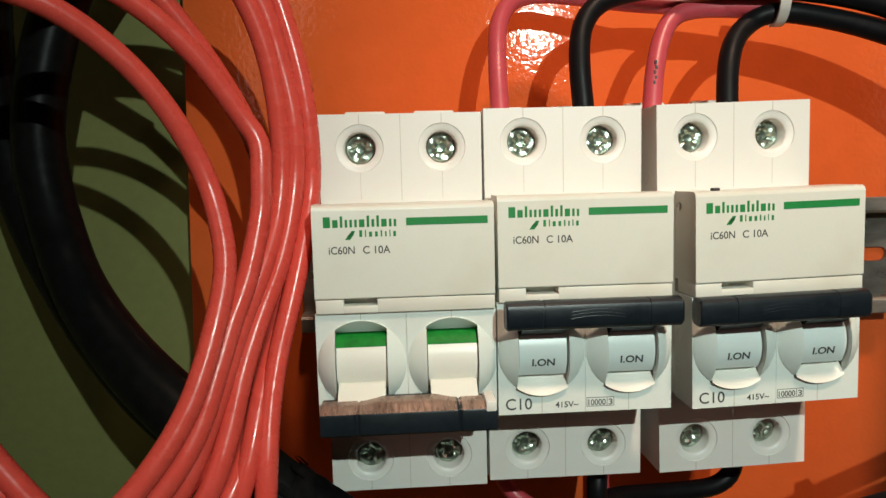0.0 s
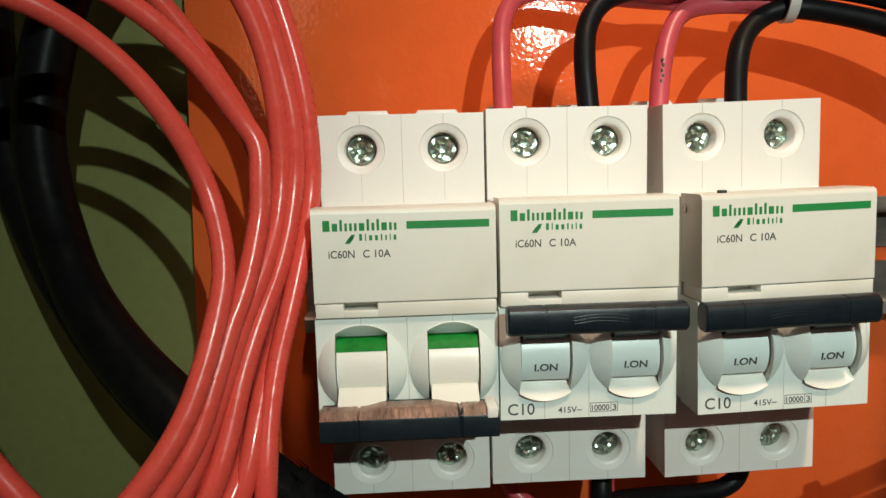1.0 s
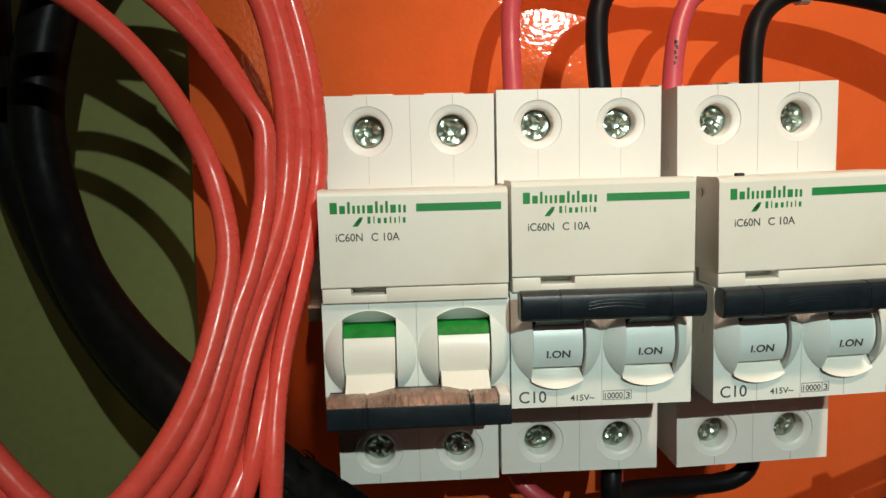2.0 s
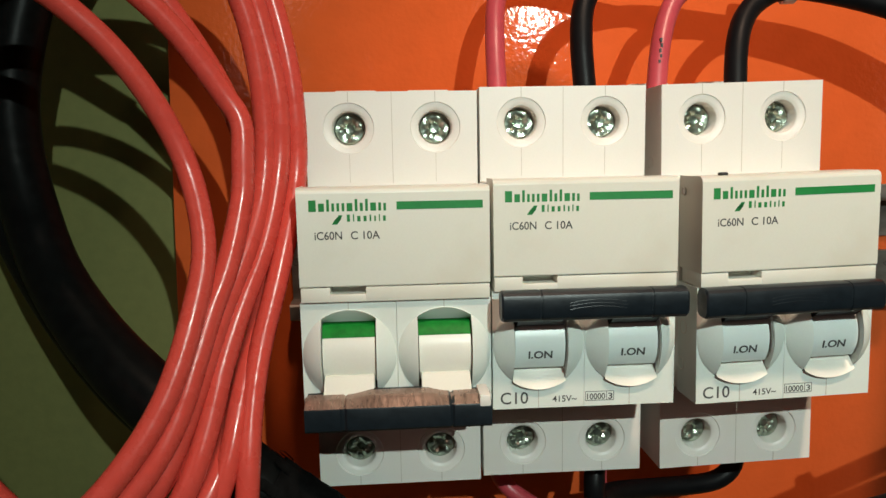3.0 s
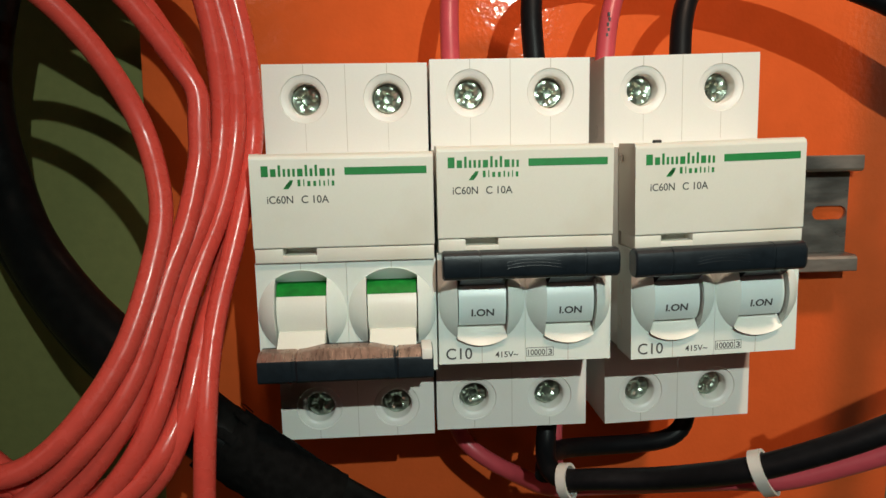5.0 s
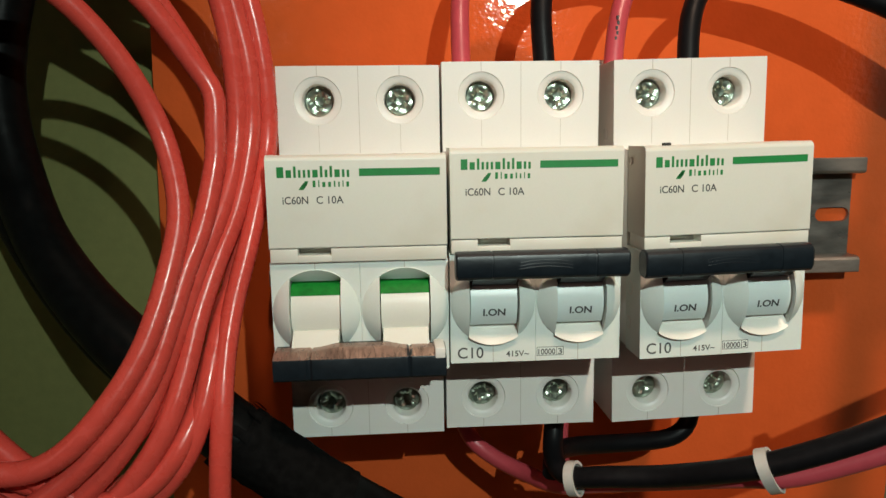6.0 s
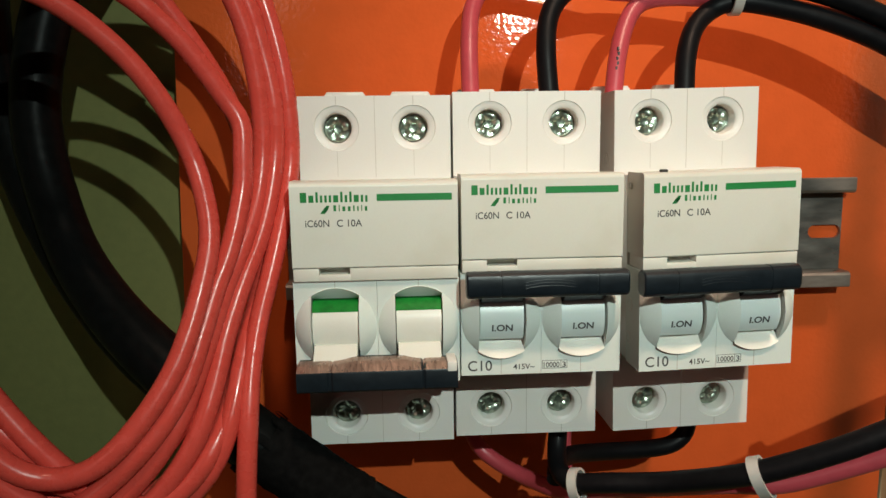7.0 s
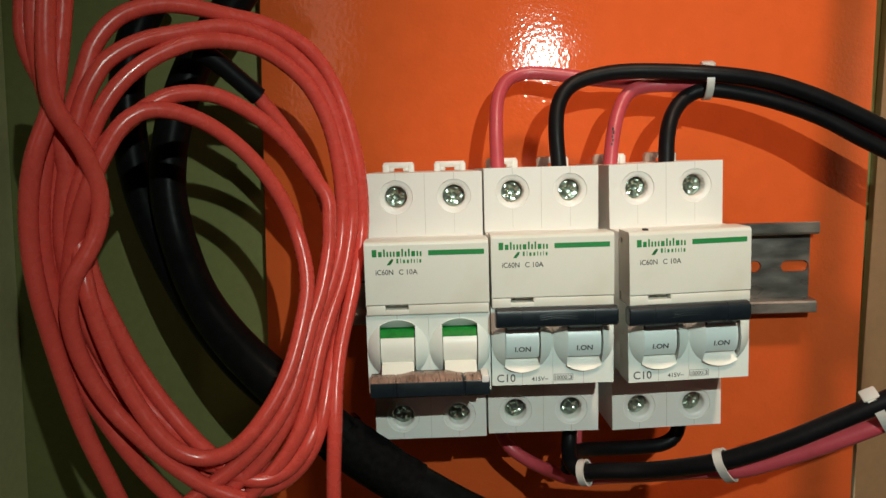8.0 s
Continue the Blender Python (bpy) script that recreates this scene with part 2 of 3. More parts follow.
# ---- the rail ----
def din_rail(x0, x1):
    rail = thing("din_rail", x0, 69, 0, "dirty grey zinc-plated top-hat rail screwed to the orange plate", "rail")
    rail.location = (0, 0, 0)
    for s in (1, -1):
        bm = bmesh.new()
        prof = [(17.5, 62.3), (17.2, 62.0), (13.6, 62.0), (12.9, 62.5), (12.6, 63.3), (12.6, 68.3), (12.6, 69.4), (13.7, 69.4), (13.7, 63.6), (14.1, 63.1), (17.2, 63.1), (17.5, 62.8)]
        loft(bm, [[(x, y, s * z) for z, y in prof] for x in (x0, x1)])
        for x in (x0, x1):
            bm.faces.new([bm.verts.new((x, y, s * z)) for z, y in prof])
        for v in bm.verts:
            v.co.y += 0.031 * v.co.z
        part("flange", bm, RAIL, rail)
    # the web, with one round and one long hole near its free end
    bm = bmesh.new()
    add_box(bm, x0, 135, 68.3, 69.4, -12.6, 12.6)
    for a, b, cx, rx, rz, cz in ((135, 150, 144.6, 2.6, 2.3, -0.3), (150, x1, 160.3, 5.4, 2.2, -0.4)):
        k = 32
        hole = []
        for i in range(k):
            c, s = math.cos(2 * math.pi * i / k), math.sin(2 * math.pi * i / k)
            hole.append((cx + math.copysign(rx - rz, c) * (abs(c) > 1e-6) + rz * c, cz + rz * s))
        for y0, y1 in ((68.3, 69.4),):
            outer = square_round(a, b, y0, -12.6, 12.6, cx, cz, k)
            loft(bm, [outer, [(x, y0, z) for x, z in hole], [(x, y1, z) for x, z in hole]])
    add_box(bm, x1 - 0.05, x1, 68.3, 69.4, -12.6, 12.6)
    for v in bm.verts:
        v.co.y += 0.031 * v.co.z
    part("web", bm, RAIL, rail)
    return rail


din_rail(-13, 166)


# ---- circuit breakers ----
WIDE = 35.6
POLES = (8.85, 26.85)


def block_with_wells(z0, z1, cz):
    """One end of the housing: a block whose front face has two round screw wells."""
    bm = bmesh.new()
    mid = WIDE / 2
    for cx, a, b in ((POLES[0], 0, mid), (POLES[1], mid, WIDE)):
        rings = [square_round(a, b, 18, z0, z1, cx, cz, 40)]
        for r, y in ((5.25, 18), (5.1, 18.28), (4.3, 18.42), (3.95, 18.55), (3.6, 18.8), (3.42, 19.2), (3.38, 30)):
            rings.append(circle(cx, y, cz, r, 40))
        loft(bm, rings, cap=True)
    y1 = 61.5
    for quad in (((0, 18, z0), (0, 18, z1), (0, y1, z1), (0, y1, z0)), ((WIDE, 18, z0), (WIDE, y1, z0), (WIDE, y1, z1), (WIDE, 18, z1)),
                 ((0, 18, z1), (WIDE, 18, z1), (WIDE, y1, z1), (0, y1, z1)), ((0, 18, z0), (0, y1, z0), (WIDE, y1, z0), (WIDE, 18, z0)),
                 ((0, y1, z0), (0, y1, z1), (WIDE, y1, z1), (WIDE, y1, z0))):
        bm.faces.new([bm.verts.new(p) for p in quad])
    bmesh.ops.remove_doubles(bm, verts=bm.verts[:], dist=0.001)
    return bm


def screw_head(cx, y, cz, turn):
    """A zinc combination-drive screw head: a star of eight folded facets in a round rim."""
    bm = bmesh.new()
    k = 32
    rings = []
    for r, hi, lo in ((3.2, 2.5, 2.5), (3.2, 0.45, 0.45), (2.95, 0.15, 0.25), (2.4, 0.0, 0.5), (1.9, 0.0, 0.7), (1.3, 0.25, 0.85), (0.9, 0.85, 0.95), (0.5, 0.95, 0.95)):
        ring = []
        for i in range(k):
            a = turn + 2 * math.pi * i / k
            f = 0.5 - 0.5 * (0.65 * math.cos(4 * (a - turn)) + 0.35 * math.cos(8 * (a - turn) + 0.7))
            f = f ** 2 if i % 8 else f
            ring.append((cx + r * math.cos(a), y + hi + (lo - hi) * f, cz + r * math.sin(a)))
        rings.append(ring)
    loft(bm, rings, cap=True)
    return bm


DOME_R, DOME_Z, SLOT = 8.85, -7.9, 5.1


def cheek(cx, side):
    """A convex guard beside the toggle: part of a shallow dome, cut straight along the toggle's slot and at the pole's edge."""
    bm = bmesh.new()
    H, n, k, edge, base = 4.6, 9, 20, 8.75, 0.5
    rows = []
    for i in range(n + 1):
        x = SLOT + (edge - SLOT) * i / n
        half = math.sqrt(DOME_R ** 2 - x * x)
        rows.append([(cx + side * x, base - H * max(0.0, 1 - (x * x + (half * t) ** 2) / DOME_R ** 2) ** 0.9, DOME_Z + half * t)
                     for t in (math.sin(math.pi / 2 * (2 * j / k - 1)) for j in range(k + 1))])
    inner = [(cx + side * SLOT, 5.0, p[2]) for p in rows[0]]
    outer = [(cx + side * edge, base + 0.3, p[2]) for p in rows[-1]]
    loft(bm, [inner] + rows + [outer], closed=False)
    return bm


def slot_end(cx, sign, z_in, y_in, y_out=0.1):
    """The sloping face between the round outline of the guards and one end of the toggle."""
    bm = bmesh.new()
    angles = [math.asin(SLOT / DOME_R) * (2 * j / 14 - 1) for j in range(15)]
    rim = [(cx + DOME_R * math.sin(a), DOME_Z + sign * DOME_R * math.cos(a)) for a in angles]
    flat = [(cx - SLOT + 2 * SLOT * j / 14, z_in) for j in range(15)]
    loft(bm, [[(px, 6.0, pz) for px, pz in flat], [(px, y_in, pz) for px, pz in flat],
              [(px, y_out + 0.12, pz - 0.15 * sign) for px, pz in rim], [(px, y_out, pz) for px, pz in rim], [(px, 0.9, pz) for px, pz in rim]], closed=False)
    return bm


def drum(cx, z_lo, z_hi, r=7.4, axis_y=6.0, axis_z=-7.9, half=4.8):
    """The curved face of a toggle between two heights."""
    bm = bmesh.new()
    a0, a1 = math.asin((z_lo - axis_z) / r), math.asin((z_hi - axis_z) / r)
    prof = [(axis_y - r * math.cos(a0 + (a1 - a0) * i / 14), axis_z + r * math.sin(a0 + (a1 - a0) * i / 14)) for i in range(15)]
    prof = [(axis_y, prof[0][1])] + prof + [(axis_y, prof[-1][1])]
    loft(bm, [[(cx - half, y, z) for y, z in prof], [(cx + half, y, z) for y, z in prof]], closed=False)
    for x in (cx - half, cx + half):
        bm.faces.new([bm.verts.new((x, y, z)) for y, z in prof])
    return bm


def slab(prof, x0, x1, bevel=0.0):
    """A profile of (y, z) points drawn out along x."""
    bm = bmesh.new()
    loft(bm, [[(x0, y, z) for y, z in prof], [(x1, y, z) for y, z in prof]])
    for x in (x0, x1):
        bm.faces.new([bm.verts.new((x, y, z)) for y, z in prof])
    bmesh.ops.remove_doubles(bm, verts=bm.verts[:], dist=0.0005)
    if bevel:
        bmesh.ops.bevel(bm, geom=bm.edges[:], offset=bevel, segments=2, profile=0.5, affect="EDGES")
    return bm


def handle_bar(x0, x1, y0, y1, z0, z1, tilt):
    """The tie bar across the two toggles: rounded, with two joints and three grip ribs."""
    bm = bmesh.new()
    cy, cz = (y0 + y1) / 2, (z0 + z1) / 2
    hy, hz = (y1 - y0) / 2, (z1 - z0) / 2
    prof = []
    for a, b in ((-1, -1), (-1, 1), (1, 1), (1, -1)):
        for i in range(4):
            ang = math.atan2(b, a) + (i - 1.5) * 0.45 * (1 if a * b > 0 else 1)
            prof.append((a * (hy - 1.5) + 1.5 * math.cos(ang), b * (hz - 1.5) + 1.5 * math.sin(ang)))
    prof.sort(key=lambda p: math.atan2(p[1], p[0]))
    ct, st = math.cos(tilt), math.sin(tilt)
    xs = [(x0, 0.9), (x0 + 0.35, 1.0), (x0 + 7.0, 1.0), (x0 + 7.05, 0.95), (x0 + 7.35, 0.95), (x0 + 7.4, 1.0),
          (x1 - 6.9, 1.0), (x1 - 6.85, 0.95), (x1 - 6.55, 0.95), (x1 - 6.5, 1.0), (x1 - 0.35, 1.0), (x1, 0.9)]
    rows = loft(bm, [[(x, cy + k * (a * ct - b * st), cz + k * (a * st + b * ct)) for a, b in prof] for x, k in xs])
    bm.faces.new(rows[0])
    bm.faces.new(rows[-1])
    return bm


def handle_bar_down(x0, x1, end0, end1, back=False):
    """The tie bar swung down, so that its sloping back shows; the back swells in the middle, with two joints. back: its
    worn skin alone, coloured with the sheen.
    """
    prof = [(-11.0, -18.7), (-11.3, -18.3), (-11.35, -14.75), (-11.2, -14.4), (-9.3, -13.5), (-8.9, -13.4), (-5.0, -13.5), (-5.0, -18.6)]
    if back:
        prof = [(-11.28, -14.38), (-10.6, -14.02), (-9.9, -13.68), (-9.3, -13.4), (-8.9, -13.3), (-6.0, -13.45), (-6.0, -14.0), (-10.9, -14.6)]
    bm = bmesh.new()
    rings = []
    for i in range(81):
        x = x0 + (x1 - x0) * i / 80
        u = (x - end0) / (end1 - end0)
        rise = min(1.0, max(0.0, (u - 0.23) / 0.14)) * min(1.0, max(0.0, (0.77 - u) / 0.14))
        swell = 0.6 * rise * rise * (3 - 2 * rise)
        joint = 0.25 if min(abs(u - 0.21), abs(u - 0.785)) < 0.01 else 0.0
        rings.append([(x, y + 1.8 + joint * (y < -8), z + swell * max(0.0, min(1.0, (y + 11.2) / 1.9)) * (z > -14.39) - joint * (z > -14.3) - 0.25) for y, z in prof])
    rows = loft(bm, rings)
    bm.faces.new(rows[0])
    bm.faces.new(rows[-1])
    return bm


def wordmark(parent):
    """The maker's mark as plain green shapes, a bar beside it."""
    y = -0.62
    x = 2.4
    for h, wide in ((2.1, 1.35), (1.5, 1.05), (2.2, 0.5), (1.5, 0.5), (1.5, 0.5), (1.5, 0.5), (1.5, 1.05), (2.2, 0.5), (1.5, 0.55), (2.2, 0.5), (1.5, 1.05), (1.5, 0.5), (1.4, 0.5)):
        part("mark_bar", box_bm(x, x + wide, y, y + 0.1, 19.5, 19.5 + h, bevel=0.045, seg=1), GREEN, parent)
        x += wide + 0.42
    x = 9.3
    for h, wide in ((1.3, 0.55), (1.35, 0.22), (1.0, 0.6), (1.0, 0.55), (1.2, 0.3), (1.0, 0.3), (1.25, 0.2), (1.0, 0.5)):
        part("mark_bar", box_bm(x, x + wide, y, y + 0.1, 17.6, 17.6 + h, bevel=0.03, seg=1), GREEN, parent)
        x += wide + 0.55
    bm = bmesh.new()
    for k in range(3):
        loft(bm, [[(6.5 + 0.45 * k, y, 17.1 + 0.45 * k), (7.5 + 0.3 * k, y, 17.1 + 0.35 * k), (8.2 + 0.15 * k, y, 18.1 + 0.35 * k), (7.2 + 0.3 * k, y, 18.1 + 0.35 * k)],
                  [(6.5 + 0.45 * k, y + 0.1, 17.1 + 0.45 * k), (7.5 + 0.3 * k, y + 0.1, 17.1 + 0.35 * k), (8.2 + 0.15 * k, y + 0.1, 18.1 + 0.35 * k), (7.2 + 0.3 * k, y + 0.1, 18.1 + 0.35 * k)]], cap=False)
        bm.faces.new([bm.verts.new((6.5 + 0.45 * k, y, 17.1 + 0.45 * k)), bm.verts.new((7.5 + 0.3 * k, y, 17.1 + 0.35 * k)), bm.verts.new((8.2 + 0.15 * k, y, 18.1 + 0.35 * k)), bm.verts.new((7.2 + 0.3 * k, y, 18.1 + 0.35 * k))])
    part("maker_emblem", bm, GREEN, parent)
    part("colour_bar", box_bm(18.4, 34.3, y, y + 0.1, 19.65, 21.1), GREEN, parent, "bright green printed bar")


def breaker(on, label):
    b = thing("circuit_breaker", 0, 0, 0, label, "circuit breaker", "breakers on the rail")
    # housing: the two terminal ends and the middle
    part("terminal_block", block_with_wells(22.9, 42.8, 35.4), SHELL, b, "white plastic upper terminal block")
    part("terminal_block", block_with_wells(-42.6, -19.6, -35.2), SHELL, b, "white plastic lower terminal block")
    part("housing", box_bm(0.05, WIDE - 0.05, 9.0, 59.0, -20.6, 23.2, bevel=0.3), SHELL, b, "white plastic middle of the housing")
    for cx in POLES:
        for h, z0, z1 in ((0.06, 40.7, 42.75), (0.035, 24.2, 30.1), (0.06, -42.55, -40.5)):
            part("seam", box_bm(cx - h, cx + h, 17.96, 18.2, z0, z1), SEAM, b)
    for z0, z1 in ((23.9, 42.7), (-42.5, -21)):
        part("seam", box_bm(WIDE / 2 - 0.05, WIDE / 2 + 0.05, 17.97, 18.2, z0, z1), SEAM, b)
    # label cover with its lower strip and finger notch
    part("label_cover", slab([(9, 23.8), (0.4, 23.8), (-0.3, 23.4), (-0.55, 22.8), (-0.55, 5.75), (-0.45, 5.5), (9, 5.5)], 0.2, 35.6, bevel=0.12), COVER, b, "cream plastic label cover")
    bm = bmesh.new()
    add_box(bm, 0.3, 5.7, -0.35, 8, 2.6, 5.35, bevel=0.1)
    add_box(bm, 12.3, 35.5, -0.35, 8, 2.6, 5.35, bevel=0.1)
    add_box(bm, 5.6, 12.4, -0.35, 8, 2.6, 4.0, bevel=0.08)
    add_box(bm, 5.6, 12.4, 3.5, 8, 2.7, 5.4)
    part("cover_strip", bm, COVER, b, "cream strip with a finger notch")
    wordmark(b)
    lettering("iC60N", 2.1, 3.3, -0.55, 14.35, b, INK, width=5.0)
    lettering("C 10A", 2.1, 9.9, -0.55, 14.35, b, INK, width=5.3)
    # toggle front
    for cx, x0, x1 in ((POLES[0], -0.05, 17.82), (POLES[1], 17.88, 35.75)):
        bm = bmesh.new()
        add_box(bm, x0, cx - SLOT, 0.55, 9, -20.8, 2.5)
        add_box(bm, cx + SLOT, x1, 0.55, 9, -20.8, 2.5)
        for sign, z_end in ((1, 2.5), (-1, -20.8)):
            angles = [math.asin(SLOT / DOME_R) * (2 * j / 14 - 1) for j in range(15)]
            rim = [(cx + DOME_R * math.sin(t), DOME_Z + sign * DOME_R * math.cos(t)) for t in angles]
            loft(bm, [[(px, 9.0, z_end) for px, pz in rim], [(px, 0.55, z_end) for px, pz in rim],
                      [(px, 0.55, pz) for px, pz in rim], [(px, 5.0, pz) for px, pz in rim]], closed=False)
        part("front_panel", bm, FRONT, b, "greyish white plastic toggle panel")
    for i, cx in enumerate(POLES):
        for side in (-1, 1):
            part("cheek", cheek(cx, side), FRONT, b)
        # dark sheet in place of the shade behind the toggle
        part("slot_floor", box_bm(cx - SLOT, cx + SLOT, 5.0, 6.5, -14.5, 0.5), DARK, b, "dark sheet painted for the shade in the toggle's slot")
        part("slot_end", slot_end(cx, 1, -1.8, 2.6), FRONT, b)
        for z0, z1 in ((1.0, 2.4), (-20.7, -16.8)):
            part("mould_line", box_bm(cx - 0.06, cx + 0.06, 0.52, 0.6, z0, z1), SEAM, b)
        if on:
            t = part("toggle", drum(cx, -12.5, -4.0), DRUM_ON, b, "pale bluish white rotary toggle, switched on")
            lettering("I.ON", 2.1, cx - 2.25, -1.3, -10.35, t, INK, width=4.6, bold=0.05, wrap=(7.4, 6.0, -7.9))
            part("lip", slot_end(cx, -1, -12.8, 1.7, -0.5), DRUM_OFF, t, "bright white lower lip of the toggle")
            part("arm", slab([(3, 1.0), (-5.0, 3.2), (-5.0, -1.2), (-0.9, -4.1), (3, -4.1)], cx - 4.6, cx + 4.6, bevel=0.15), NAVY, t, "dark arm under the handle bar")
        else:
            t = part("toggle", drum(cx, -13.0, -4.2, half=4.9), DRUM_OFF, b, "white rotary toggle, switched off")
            part("flag", drum(cx, -4.2, -2.0, r=7.45, half=5.0), GREEN_GLOSS, t, "glossy green off flag")
            part("arm", slab([(2, -11.4), (-1.4, -11.3), (-6.2, -15.0), (-6.2, -17.6), (2, -16.3)], cx - 4.6, cx + 4.6, bevel=0.2), DRUM_OFF, t, "white toggle arm")
            part("slot_end", slot_end(cx, -1, -13.2, 3.2), FRONT, b)
    if on:
        bar = part("handle_bar", handle_bar(0.6, 34.9, -8.0, -3.8, -1.8, 3.8, 0.0), NAVY, b, "glossy blue-black handle bar, up")
        for j in range(3):
            ridge = [(12.9 + 10.4 * i / 12, -7.96, 2.2 - 0.62 * j - 0.55 * ((i - 6) / 6) ** 2) for i in range(13)]
            part("grip_rib", tube(ridge, 0.06, 6, 1.0), NAVY, bar)
    else:
        part("handle_bar", handle_bar_down(1.3, 34.5, 1.3, 34.5), NAVY, b, "glossy blue-black handle bar, down")
        bm = handle_bar_down(1.35, 32.2, 1.3, 34.5, True)
        part("worn_back", bm, WORN_SHEEN, b, "worn back of the handle bar, its coppery sheen painted in")
        part("end_block", box_bm(32.3, 34.3, -9.6, -3.5, -15.2, -13.1, bevel=0.2), SHELL, b, "small white block on the bar's end")
    # printed ratings
    lettering("C10", 3.35, 1.4, 0.55, -19.8, b, INK, width=5.4)
    lettering("415V~", 1.75, 11.6, 0.55, -19.7, b, INK, width=4.8)
    lettering("10000", 1.75, 18.45, 0.55, -19.5, b, INK, width=3.6)
    lettering("3", 1.75, 22.65, 0.55, -19.5, b, INK, width=0.85)
    bm = bmesh.new()
    for x0, x1, z0, z1 in ((18.1, 23.8, -17.95, -17.85), (18.1, 23.8, -19.75, -19.65), (18.1, 18.2, -19.65, -17.95), (23.7, 23.8, -19.65, -17.95), (22.3, 22.4, -19.65, -17.95)):
        add_box(bm, x0, x1, 0.5, 0.6, z0, z1)
    part("print_frame", bm, INK, b)
    # screws, latches and rivet eyes
    for i, cx in enumerate(POLES):
        part("terminal_screw", screw_head(cx, 21.3, 35.4, 0.35 + 0.9 * i + 0.7 * on), ZINC, b, "zinc cross-head terminal screw")
        part("terminal_screw", screw_head(cx, 21.3, -35.2, 0.8 + 0.7 * i + 0.9 * on), ZINC, b, "zinc cross-head terminal screw")
        bm = bmesh.new()
        a = cx - 5.6
        add_box(bm, a, a + 2.2, 47, 50, 39, 45.6, bevel=0.35)
        add_box(bm, a + 8.9, a + 11.1, 47, 50, 39, 45.6, bevel=0.35)
        add_box(bm, a + 0.3, a + 10.8, 47.1, 49.9, 44.0, 46.2, bevel=0.5)
        add_box(bm, a + 1.8, a + 4.0, 47.2, 49.8, 42.9, 44.6, bevel=0.4)
        add_box(bm, a + 7.1, a + 9.3, 47.2, 49.8, 42.9, 44.6, bevel=0.4)
        part("rail_latch", bm, SHELL, b, "white rail latch standing above the housing")
    for y, zz, r in ((24.0, 26.5, 1.3), (7.0, 20.8, 0.7), (6.5, -6.5, 1.3), (7.5, -14.5, 1.2)):
        bm = bmesh.new()
        ring = lambda rr, xx: [(xx, y + rr * math.cos(2 * math.pi * j / 16), zz + rr * math.sin(2 * math.pi * j / 16)) for j in range(16)]
        loft(bm, [ring(r * 1.25, 0.03), ring(r * 1.2, -0.12), ring(r, -0.12), ring(r * 0.9, 0.02)], cap=True)
        part("rivet_eye", bm, SHELL, b)
    return b


first = breaker(False, "white two-pole circuit breaker, switched off, green flags showing")
first.matrix_basis = pose(0.00019, 0.00065, -0.00097, -1.31, 0, 0.85)
second = breaker(True, "white two-pole circuit breaker, switched on, clipped on the rail")
second.matrix_basis = pose(0.03633, 0.00165, -0.00005, -1.8, -0.07, 0.45)
third = copy_thing(second, pose(0.07604, 0.00106, -0.00028, -1.16, -1.14, 1.63))
for child in third.children:
    if child.name.startswith("handle_bar"):
        child.location.x -= 0.0028  # this bar has slid along its toggles
bm = bmesh.new()
add_box(bm, 5.4, 6.9, 2.6, 4.2, 23.6, 24.4, bevel=0.25)
part("burr", bm, DARK, third, "small dark burr on the cover's upper edge")
tagged(third, "white two-pole circuit breaker, switched on, with a smudged cover")

# ---- the coil of red wire ----

coil = thing("wire_coil", 0, 0, 0, "loose coil of red insulated copper wire hanging beside the breakers", "wire coil")
def strand(points, r=2.12, rounds=3):
    part("strand", tube(points, r, rounds=rounds), RED, coil)


strand([(-10.3, -10.3, -55.6), (-9.5, -10.3, -39.4), (-8.8, -8.4, -26.9), (-8.6, -4.2, -17), (-7.4, 0.3, -6.8), (-4.9, 4.5, 3.8), (-2.7, 8.8, 14.8), (-1.2, 13, 26), (-1, 13, 36.1), (-1.9, 13, 46.1), (-3.9, 13, 56), (-7.4, 12.3, 67.4), (-12.8, 9.4, 76.6), (-19.7, 5.8, 81.5), (-26.3, 2.2, 84), (-32.7, -1.4, 84.9), (-38.8, -5.1, 86.2), (-45.8, -9.4, 86.5), (-51.4, -13, 84.9), (-56.5, -16.3, 81.4), (-60.6, -18.8, 75.1), (-63.2, -20.1, 67.1)])
strand([(-60.6, -18.8, 75.1), (-63.2, -20.1, 67.1), (-66.1, -21.5, 59.1), (-69.5, -23.1, 47.2), (-72.2, -24, 33.7), (-72.7, -23.7, 21.1), (-70.8, -22.5, 7.9), (-67, -21.4, -4.3), (-60.9, -20.4, -17), (-53.4, -19.5, -27), (-45.9, -17.7, -35.7), (-37.8, -15.9, -41.5), (-29.2, -14.1, -43.1), (-21.4, -12.6, -40.5), (-14.9, -11.4, -32.9), (-11.9, -8, -23.7), (-10.3, -1.8, -12.7), (-7.9, 5.7, -1.5), (-5.6, 11.9, 9.1), (-4.1, 18.2, 20.2), (-3.3, 21, 28.7)])
strand([(-34.7, -17.3, -46.4), (-29.3, -16.3, -40.9), (-23.1, -15.1, -34.9), (-17.6, -13, -26.3), (-14.8, -8.5, -16.8), (-13.2, -4.7, -8.4), (-10.3, 0.3, 1.7), (-7.2, 4.9, 10.5), (-5.1, 8.6, 19.9), (-3.9, 11, 29.7), (-3.8, 11, 39.7), (-5.5, 11, 49.5), (-8.2, 9.9, 60.8), (-12.8, 7.4, 70.4), (-19.5, 3.8, 77.1), (-26, 0.2, 80.6), (-32.4, -3.4, 81.8), (-38.6, -7.1, 80.5), (-44.5, -10.7, 78.9), (-51.3, -15, 76.5), (-58, -19.3, 71.3), (-61.7, -21.5, 64.3)])
